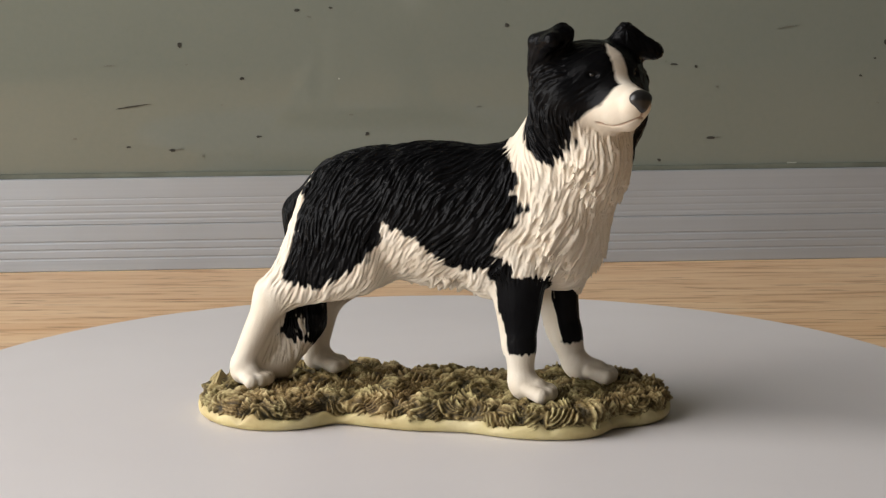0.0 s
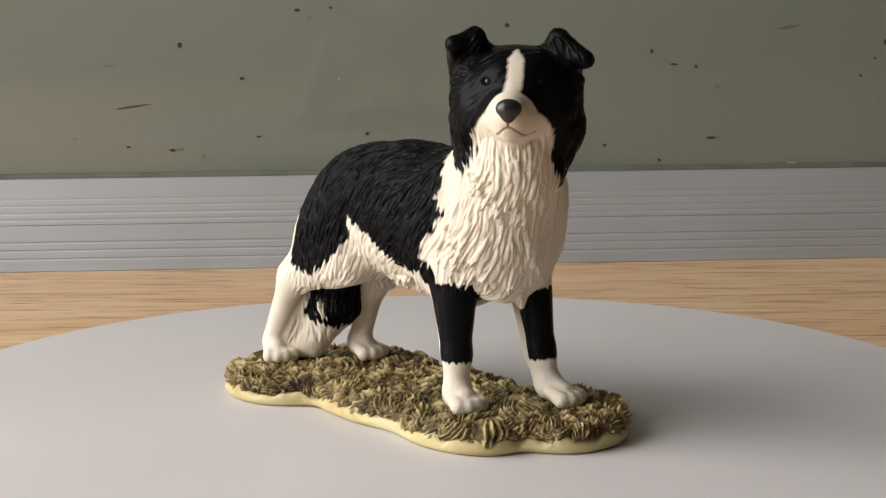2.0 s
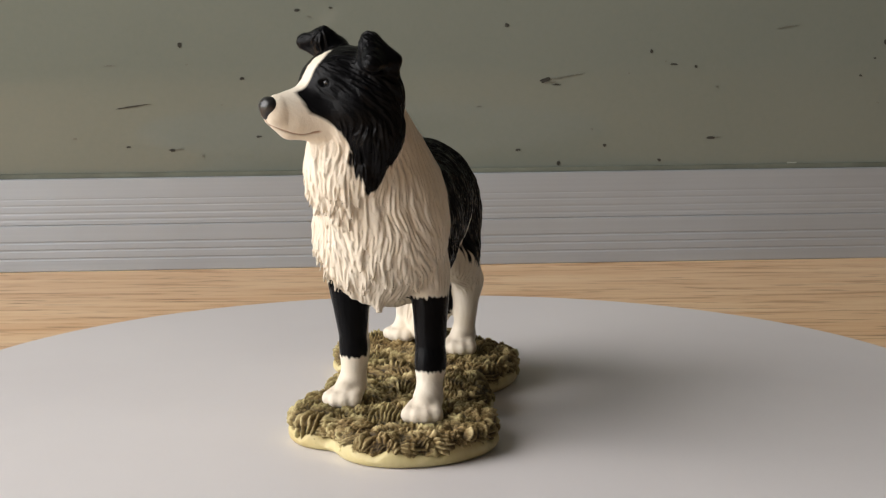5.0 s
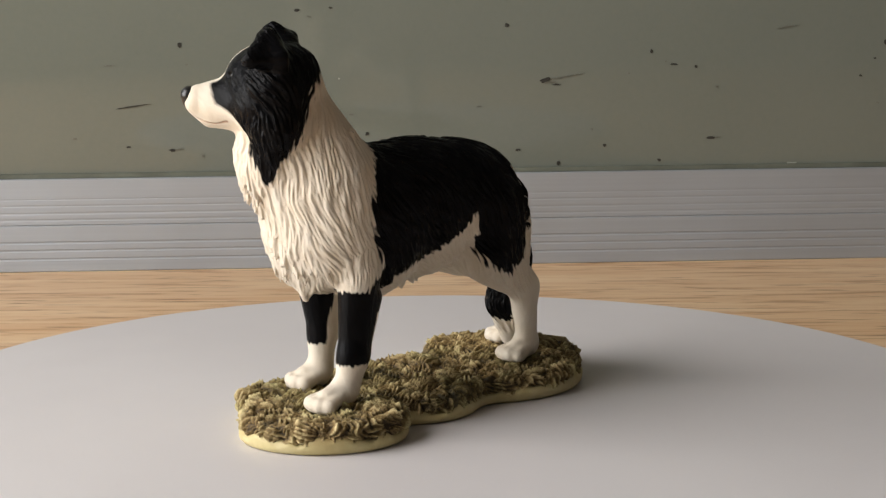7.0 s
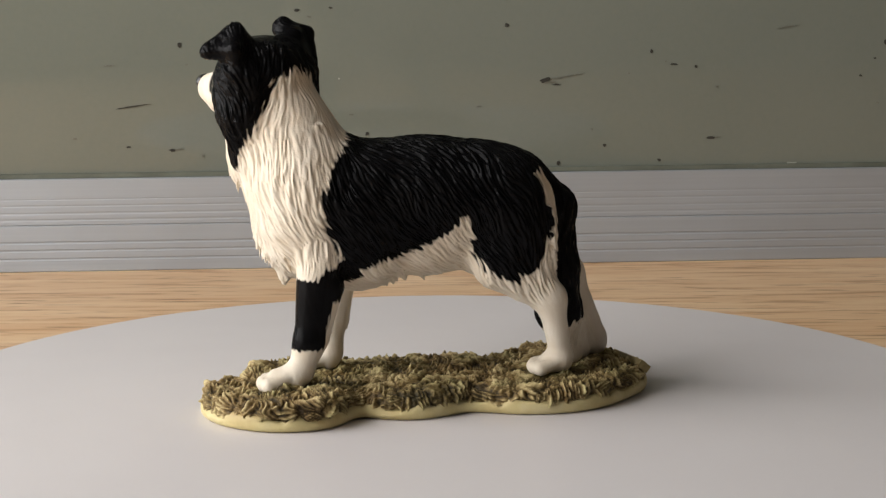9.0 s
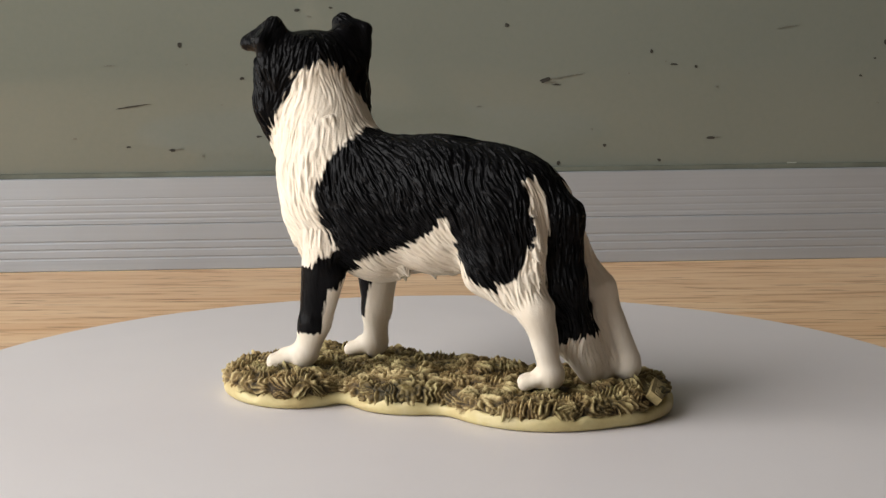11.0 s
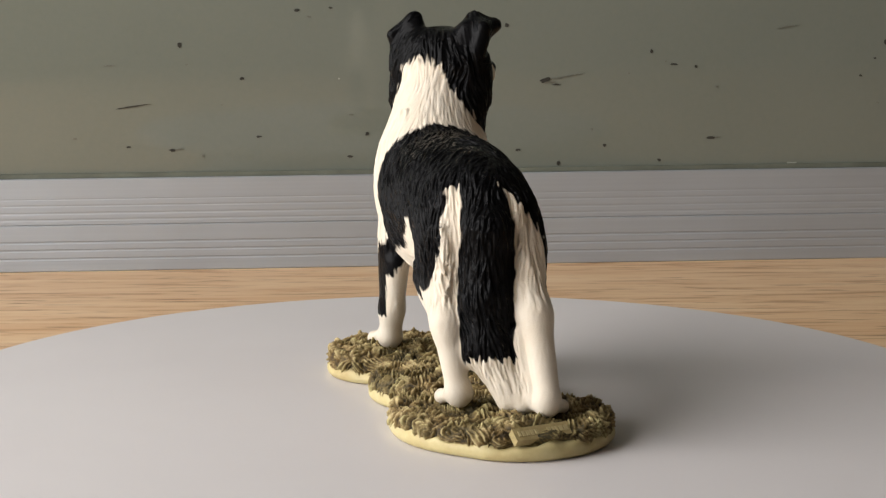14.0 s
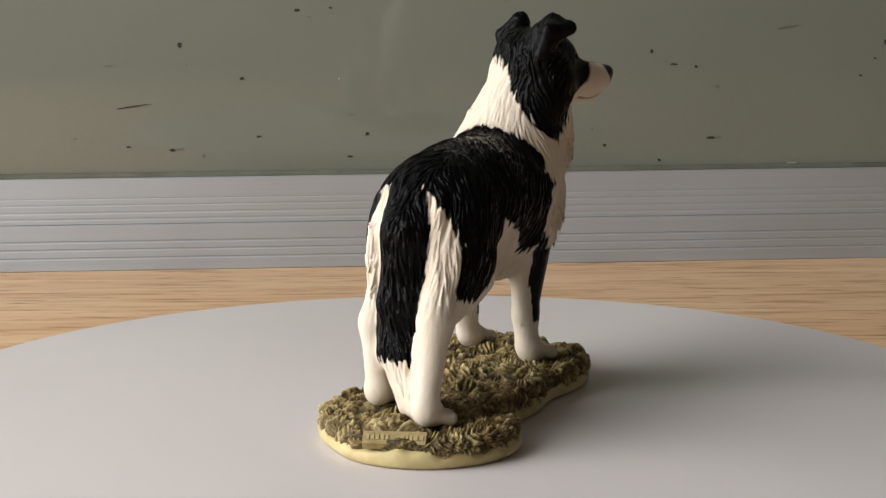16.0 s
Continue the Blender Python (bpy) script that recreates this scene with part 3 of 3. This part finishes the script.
LEFT_SADDLE = [(20.5, 75.0), (20.5, 67.4), (25.6, 60), (29, 50.6), (26.7, 44.5), (24.1, 39.6), (21, 35.2), (18.8, 35.4), (10.6, 37.8), (2.5, 41), (-3, 44.9), (-6.8, 47.8), (-7.8, 45), (-8.4, 38.6), (-11.2, 34.4), (-18, 30.7), (-45, 29.8), (-45, 75.0)]
RIGHT_SADDLE = [(18.6, 75.0), (18.6, 67.4), (22.0, 62.7), (24.1, 58.2), (22.8, 55.6), (27.4, 52.4), (24.1, 49.1), (20.2, 45.7), (18.9, 41.7), (19.5, 37.5), (8.9, 37.4), (4.9, 39.9), (0.9, 43.8), (-4.5, 46.3), (-7.2, 47.8), (-8.6, 43.5), (-11.4, 39.4), (-16.9, 35.2), (-23.9, 31.5), (-32.2, 33), (-45, 34), (-45, 75.0)]


def coat_pattern(v, forms):
    """Above zero where the paint is white, below where it is black (millimetres)."""
    x, y, z = v.T
    side = smooth(-10, -4, y)
    saddle = polygon_distance(LEFT_SADDLE, x, z) * side + polygon_distance(RIGHT_SADDLE, x, z) * (1 - side)
    outer = np.interp(z, [31, 34, 38, 45, 50, 57, 58], [9.5, 7.2, 6.0, 5.0, 4.2, 2.6, 0.0])
    edge = np.interp(z, [33, 36, 43, 51, 57], [-33.6, -32.6, -30.2, -27.6, -25.0])
    near = np.interp(z, [33, 40, 48, 54, 57.5], [-26.0, -22.0, -17.2, -12.9, -9.5])
    stripe = np.min([(y - near) * 1.5, (outer - y) * 1.6, np.where(y < -6, (edge - x) * 1.2, -20 - x), (57.5 - z) * 1.2], axis=0)
    saddle = np.maximum(saddle, stripe)
    tail = np.maximum((distance(forms["tail"], v) - 1.5) * 3, (19.3 - 0.35 * (x + 38) - z) * 1.3)
    root = np.max([(np.abs(y + 4.3) - 4.6) * 2, 42 - z, x + 18], axis=0)
    tail = np.minimum(tail, root)
    legs = []
    for prims, zlo, zhi, c, n in ((forms["front_left"][:1], 16.6, 33.5, (30.3, 4.3), (0.9, 0.43)), (forms["front_right"][:1], 17.6, 36.5, (24.2, -15.4), (0.84, -0.54))):
        legs.append(np.max([(distance(prims, v) - 1.3) * 2.5, (zlo - z) * 1.5, (z - zhi) * 1.5, (-0.9 - 2.4 * smooth(17, 31, z) - (x - c[0]) * n[0] - (y - c[1]) * n[1]) * 1.5], axis=0))
    elbows = np.minimum(np.minimum(np.linalg.norm(v - (22.5, 7.0, 33.8), axis=1) - 4.6, np.linalg.norm(v - (26.0, 7.0, 32.0), axis=1) - 4.4), np.linalg.norm(v - (20.0, -20.5, 37.5), axis=1) - 3.2)
    r = v - HEAD
    u, w = r @ FWD, r @ LEFT
    half = np.interp(z, [60, 64, 69.6, 72.8, 75.4, 77, 78.7, 80.4, 86, 88, 89.3, 90.2], [6.6, 7.2, 8.7, 8.5, 7.0, 5.4, 3.2, 1.9, 1.7, 1.6, 0.7, -1.0])
    half = np.where((z > 80) & (u < 2.0), half - (2.0 - u) * 2.5, half)
    rear = polygon_distance([(0.4, 57), (-3.4, 62.8), (-6.0, 66.6), (-9.0, 71.6), (-10.6, 76), (-12.5, 81.5), (-20, 100), (30, 100), (30, 75), (5.4, 71), (3.6, 66), (2.6, 61)], u - 1.9 * smooth(12, 6, np.abs(w)), z)
    hood = np.max([half - np.abs(w - 0.6 * smooth(80, 84, z)), rear, distance(forms["head"] + forms["ruffs"] + forms["ears"], v) - 1.5 - 2.5 * smooth(60, 68, z), 57.5 - z], axis=0)
    hood = np.minimum(hood, distance(forms["ears"], v) - 1.0)
    return np.min([saddle, tail, hood, elbows] + legs, axis=0)


def mouth(p):
    """1 on the thin line of the closed mouth and below the nose, fading to 0 beside it."""
    r = p - HEAD
    u, w, z = r @ FWD, np.abs(r @ LEFT), p[:, 2]
    along = 74.2 - 2.6 * smooth(0.0, 4.2, w) + 0.9 * smooth(13.5, 10.0, u)
    line = smooth(0.42, 0.12, np.abs(z - along)) * smooth(9.3, 10.2, u)
    middle = smooth(0.42, 0.12, w) * smooth(73.7, 73.9, z) * smooth(76.6, 76.2, z) * smooth(15, 16, u)
    return np.maximum(line, middle)


def strands(v, n, lie, width, length, seed):
    """0..1: fine streaks on the surface, drawn out along the way the coat lies."""
    t = lie - n * (lie * n).sum(1, keepdims=True)
    t /= np.linalg.norm(t, axis=1, keepdims=True) + 1e-6
    out, total = np.zeros(len(v)), 0.0
    for a in np.linspace(-1, 1, 11):
        weight = 1 - 0.6 * abs(a)
        out += weight * vnoise((v + t * (a * length)) / width, seed)
        total += weight
    out /= total
    return np.clip(0.5 + 0.34 * (out - out.mean()) / out.std(), 0, 1)


def dog_mesh():
    forms = dog_forms()
    f = Field((-52, -36, 4), (60, 18, 98), 0.25)
    for name, k in (("body", 3), ("neck", 4), ("thighs", 3), ("hind_left", 2.5), ("hind_right", 2.5), ("front_left", 2), ("front_right", 2), ("tail", 3.0), ("head", 3), ("muzzle", 2.5), ("ruffs", 2.8), ("ears", 2.0), ("fringe", 0.55)):
        for p in forms[name]:
            f.add(p, k)
    for spec in PAWS:
        for p in toes(spec):
            f.add(p, 0.7)
    for s in (1, -1):
        f.add(blob(hd(9.2, s * 6.0, 83.1), (1.0, 1.0, 0.55)), 1.0, cut=True)
    v, q = f.surface()
    n = vertex_normals(v, q)
    white = coat_pattern(v, forms)
    x, y, z = v.T
    r = v - HEAD
    u = r @ FWD
    # how furry each place is
    d_leg = distance(forms["hind_left"][1:] + forms["hind_right"][1:] + forms["front_left"] + forms["front_right"], v)
    d_muz = distance(forms["muzzle"], v)
    d_ear = distance(forms["ears"], v)
    d_head = distance(forms["head"], v)
    smoothness = np.max([smooth(2.0, 0.5, d_leg) * smooth(38, 33, z), smooth(2.2, 0.6, d_muz) * smooth(4, 7, u), smooth(1.4, 0.4, d_ear) * 0.93, smooth(1.6, 0.5, d_head) * 0.93 * smooth(-6, 0, u) * smooth(72, 77, z)], axis=0)
    d_ruff = distance(forms["ruffs"], v)
    smoothness = np.maximum(smoothness, 0.96 * smooth(13, 11, z))
    smoothness = np.maximum(smoothness, 0.97 * smooth(0.0, 0.4, white) * smooth(76, 79, z) * smooth(0, 3, u))
    d_tail = distance(forms["tail"], v)
    chest = smooth(18, 32, x) * (white > 0) * smooth(28, 33, z)
    # which way the coat lies: back along the spine, down the flanks and legs, fanning over the chest
    side = np.clip((y + 7.0) / 13.0, -1, 1)
    hind = smooth(-4, -20, x)
    lie = np.stack([-0.56 + 0.25 * hind, 0.10 * side, -0.83 - 0.1 * hind], 1)
    front = smooth(17, 27, x)[:, None]
    fan = np.stack([0.05 - 0.62 * np.abs(side) * smooth(66, 46, z), 0.28 * side, np.full(len(v), -1.0)], 1)
    lie = lie * (1 - front) + fan * front
    crown = (smooth(72, 79, z) * smooth(24, 30, x))[:, None]
    lie = lie * (1 - crown) + (np.array((0.0, 0.0, -0.75)) - 0.8 * FWD + 0.5 * LEFT * np.sign((v - HEAD) @ LEFT)[:, None]) * crown
    down = np.maximum(smooth(1.6, 0.6, d_leg), smooth(2.0, 0.8, d_tail))[:, None]
    lie = lie * (1 - down) + np.array((-0.08, 0.0, -1.0)) * down
    lie += (np.stack([vnoise(v / 6.5, k) for k in (3, 4, 5)], 1) - 0.5) * 0.9
    hair = strands(v, n, lie, 0.46, 1.7, 11)
    lock = strands(v, n, lie, 1.0, 2.8, 12)
    low = np.where(white > 0, 0.30, 0.42) * (1 - 0.88 * smoothness)
    tall = (np.where(white > 0, 0.3, 0.22) + 0.06 * chest) * (1 - 0.96 * smoothness)
    tall = np.where(d_ruff < 1.0, 0.5, tall)
    nape = 1 - 0.72 * smooth(58, 64, z) * smooth(38, 30, x) * (white > 0)
    low, tall = low * nape, tall * nape
    lift = hair * low + lock * tall
    lips = mouth(v) * smooth(1.6, 0.9, d_muz)
    v0 = v
    v = v + n * (lift - 0.55 * low - 0.6 * tall - 0.3 * lips)[:, None]
    tone = np.clip(0.25 + 0.9 * (hair * 0.6 + lock * 0.4), 0, 1)
    tone = np.maximum(tone, 0.75 * smoothness)
    on_head = smooth(66, 72, z) * smooth(22, 28, x)
    ragged = (strands(v0, n, lie, 0.6, 1.7, 21) - 0.5) * 1.3 * (1 - 0.15 * smoothness) * (1 - on_head * smooth(-8, -2, u))
    ragged = ragged * (1 + 0.15 * ((d_leg < 1.0) & (z < 34)) + 1.4 * ((d_tail < 1.2) & (z < 26)))
    return v, q, white + ragged, hair, tone, (1 - np.maximum(smoothness, 0.25 * on_head)) * np.where(white > 0, 0.5, 1.0), lips


# ---- figurine: the grassy base ----
def base_outline(p):
    x, y = p[..., 0], p[..., 1]

    def oval(cx, cy, rx, ry, turn):
        c, n = math.cos(turn), math.sin(turn)
        a, b = (x - cx) * c + (y - cy) * n, (y - cy) * c - (x - cx) * n
        k0 = np.sqrt((a / rx) ** 2 + (b / ry) ** 2) + 1e-9
        k1 = np.sqrt((a / rx ** 2) ** 2 + (b / ry ** 2) ** 2) + 1e-9
        return k0 * (k0 - 1) / k1
    d = oval(39.24, 2.81, 16.55, 19.65, 0.84)
    for c in ((26.54, -17.76, 18.77, 11.38, -0.08), (5.0, -5.8, 18.5, 21.6, -0.45), (-36.8, -13.0, 19.0, 21.2, 0.45), (-24.0, 2.0, 21.0, 14.5, -0.12), (-9.0, -16.5, 12.0, 8.6, 0.1)):
        e = oval(*c)
        h = np.clip(0.5 + 0.5 * (e - d) / 7.0, 0, 1)
        d = e * (1 - h) + d * h - 7.0 * h * (1 - h)
    return d


def slab(inset, z0, z1, rnd):
    def f(p):
        a, b = base_outline(p) + inset + rnd, np.abs(p[..., 2] - (z0 + z1) / 2) - (z1 - z0) / 2 + rnd
        return np.minimum(np.maximum(a, b), 0) + np.hypot(np.maximum(a, 0), np.maximum(b, 0)) - rnd
    return f, np.array((-60, -36, z0)), np.array((61, 22, z1))


def grass_mesh():
    f = Field((-62, -38, 0.6), (62, 24, 12), 0.27)
    f.add(slab(0.8, 2.0, 6.3, 1.9), 0.1)
    rng = np.random.RandomState(8)
    for _ in range(46):
        x, y = rng.uniform(-54, 54), rng.uniform(-30, 16)
        if base_outline(np.array((x, y))) < -5:
            f.add(blob((x, y, 5.6), (rng.uniform(3, 7), rng.uniform(3, 6), rng.uniform(1.0, 2.2)), (0, 0, rng.uniform(0, 180))), 1.5)
    v, q = f.surface()
    n = vertex_normals(v, q)
    # tufts: each cell combs its own way
    seeds = np.stack([rng.uniform(-60, 60, 420), rng.uniform(-36, 22, 420), rng.uniform(1, 8, 420)], 1)
    warped = v + (np.stack([vnoise(v / 3.0, s) for s in (31, 32, 33)], 1) - 0.5) * 3.0
    near = np.zeros(len(v), int)
    gap = np.zeros(len(v))
    for a in range(0, len(v), 4000):
        d = ((warped[a:a + 4000, None] - seeds[None]) ** 2).sum(2)
        o = np.partition(d, 1, axis=1)
        near[a:a + 4000] = d.argmin(1)
        gap[a:a + 4000] = np.sqrt(o[:, 1]) - np.sqrt(o[:, 0])
    comb = rng.normal(size=(420, 3)) * (0.8, 0.8, 0.35)
    comb[:, 2] -= 0.5
    comb /= np.linalg.norm(comb, axis=1, keepdims=True)
    c = comb[near]
    tang = c - n * (c * n).sum(1, keepdims=True)
    tang /= np.linalg.norm(tang, axis=1, keepdims=True) + 1e-6
    across = np.cross(n, tang)
    rel = v - seeds[near]
    s, t = (rel * across).sum(1), (rel * tang).sum(1)
    s = s + 0.02 * t * t * np.where(near % 2, 1, -1)
    phase = s / (0.75 + 0.5 * ((near * 37) % 11) / 10) + 1.8 * vnoise(np.stack([s / 2.0, t / 5.0, near * 7.3], 1), 51)
    strand = 1 - np.abs(2 * (phase - np.floor(phase)) - 1)
    height = vnoise(np.stack([np.floor(phase) * 3.7, t / 2.3, near * 5.1], 1), 52)
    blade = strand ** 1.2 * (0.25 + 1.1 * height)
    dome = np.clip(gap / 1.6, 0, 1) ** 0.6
    keep = smooth(1.8, 3.0, v[:, 2])
    keep = keep * smooth(0.9, 1.4, np.hypot(((v[:, 0] + 53.0) * -0.25 + (v[:, 1] + 11.8) * 0.97) / 7.5, ((v[:, 0] + 53.0) * 0.97 + (v[:, 1] + 11.8) * 0.25) / 3.4))
    lump = vnoise(v / 2.2, 41)
    lift = (blade * 1.25 * (0.5 + 0.5 * dome) + dome * 0.55 + lump * 0.9 + 0.7 * np.abs(2 * vnoise(v / 1.3, 43) - 1)) * keep
    v = v + n * (lift - 1.1)[:, None]
    # blade shading put into the colour: dark gaps and hollows, pale crests
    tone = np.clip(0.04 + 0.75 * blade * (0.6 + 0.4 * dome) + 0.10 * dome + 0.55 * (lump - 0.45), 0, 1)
    return v, q, tone


def rim_mesh():
    f = Field((-62, -38, -1), (62, 24, 5.6), 0.6)
    f.add(slab(0.0, 0.05, 3.8, 1.5), 0.1)
    v, q = f.surface()
    v[:, 2] += (vnoise(v * (0.3, 0.3, 0), 61) - 0.6) * 2.2 * smooth(1.0, 2.6, v[:, 2])
    return v, q


def solid(prims, lo, hi, step, k=0.4):
    f = Field(lo, hi, step)
    for p in prims:
        f.add(p, k)
    return f.surface()


def figurine():
    pieces = []       # vertices, quads, white, strand, lift, material, fuzz, lips
    v, q, white, strand, tone, fuzz, lips = dog_mesh()
    pieces.append((v, q, white, strand, tone, 0, fuzz, lips))
    c = np.array(hd(19.2, 0, 78.6))
    pieces.append((*solid([blob(hd(19.5, 0, 78.3), (2.1, 2.8, 2.1), (0, 0, TWIST)), blob(hd(19.8, 0, 76.8), (1.4, 1.6, 1.6), (0, 0, TWIST))], c - 5, c + 5, 0.25, 0.8), None, None, None, 1))
    for s in (1, -1):
        c = np.array(hd(8.0, s * 5.3, 83.1))
        pieces.append((*solid([blob(c, (0.95, 0.95, 0.75))], c - 2, c + 2, 0.2), None, None, None, 2))
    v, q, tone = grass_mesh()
    # the grass's painted shading goes into the lift attribute
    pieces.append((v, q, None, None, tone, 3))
    pieces.append((*rim_mesh(), None, None, None, 4))
    # little plaque on the rear edge, with raised lettering that cannot be read
    def tilted(lo, hi, mat, z=6.0):
        m = pose(-53.0, -11.8, z, 0, -38, 14.5)
        pts = np.array([m @ Vector((x, y, w)) for x in (lo[0], hi[0]) for y in (lo[1], hi[1]) for w in (lo[2], hi[2])])
        quads = np.array([(0, 1, 3, 2), (4, 6, 7, 5), (0, 4, 5, 1), (2, 3, 7, 6), (0, 2, 6, 4), (1, 5, 7, 3)])
        pieces.append((pts, quads, None, None, None, mat))
    tilted((-1.7, -7.0, -1.5), (1.7, 7.0, 0.6), 5)
    rng = random.Random(2)
    y = -6.4
    while y < 6.2:
        w = rng.uniform(0.5, 0.9)
        if abs(y + 0.6) > 1.0:
            tilted((-0.7, y, 0.5), (0.7, y + w, 0.8), 6)
        y += w + 0.35
    verts = np.concatenate([p[0] for p in pieces]) * S
    off = np.cumsum([0] + [len(p[0]) for p in pieces])
    quads = np.concatenate([p[1] + o for p, o in zip(pieces, off)])
    mats = np.concatenate([np.full(len(p[1]), p[5]) for p in pieces])
    me = bpy.data.meshes.new("dog_figurine")
    me.vertices.add(len(verts))
    me.vertices.foreach_set("co", verts.ravel().astype(np.float32))
    me.loops.add(quads.size)
    me.loops.foreach_set("vertex_index", quads.ravel().astype(np.int32))
    me.polygons.add(len(quads))
    me.polygons.foreach_set("loop_start", np.arange(0, quads.size, 4, dtype=np.int32))
    me.polygons.foreach_set("loop_total", np.full(len(quads), 4, np.int32))
    me.polygons.foreach_set("material_index", mats.astype(np.int32))
    me.polygons.foreach_set("use_smooth", mats < 5)
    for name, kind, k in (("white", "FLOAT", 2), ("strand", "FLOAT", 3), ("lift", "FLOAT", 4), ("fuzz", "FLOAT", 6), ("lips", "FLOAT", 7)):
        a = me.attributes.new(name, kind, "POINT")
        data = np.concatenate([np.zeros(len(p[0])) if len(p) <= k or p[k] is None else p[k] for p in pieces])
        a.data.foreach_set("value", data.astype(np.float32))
    for m in (M_COAT, M_NOSE, M_EYE, M_GRASS, M_RIM, M_PLAQUE, M_LETTER):
        me.materials.append(m)
    me.update(calc_edges=True)
    me.validate()
    return tagged(new("dog_figurine", me), "black and white collie dog figurine on a grassy resin base", "figurine")


room()
desk()
panel, track_high = back_panel()
panel_scuffs(panel, track_high)
DISC = turntable()
DOG = figurine()


def motions():
    times = [0.5 * i for i in range(33)]
    walk(DOG, [(t, pose(0, 0, 0, 0, 0, HEADING - TURN * t)) for t in times])
    walk(DISC, [(t, pose(0, 0, 0, 0, 0, -TURN * t)) for t in times])


motions()
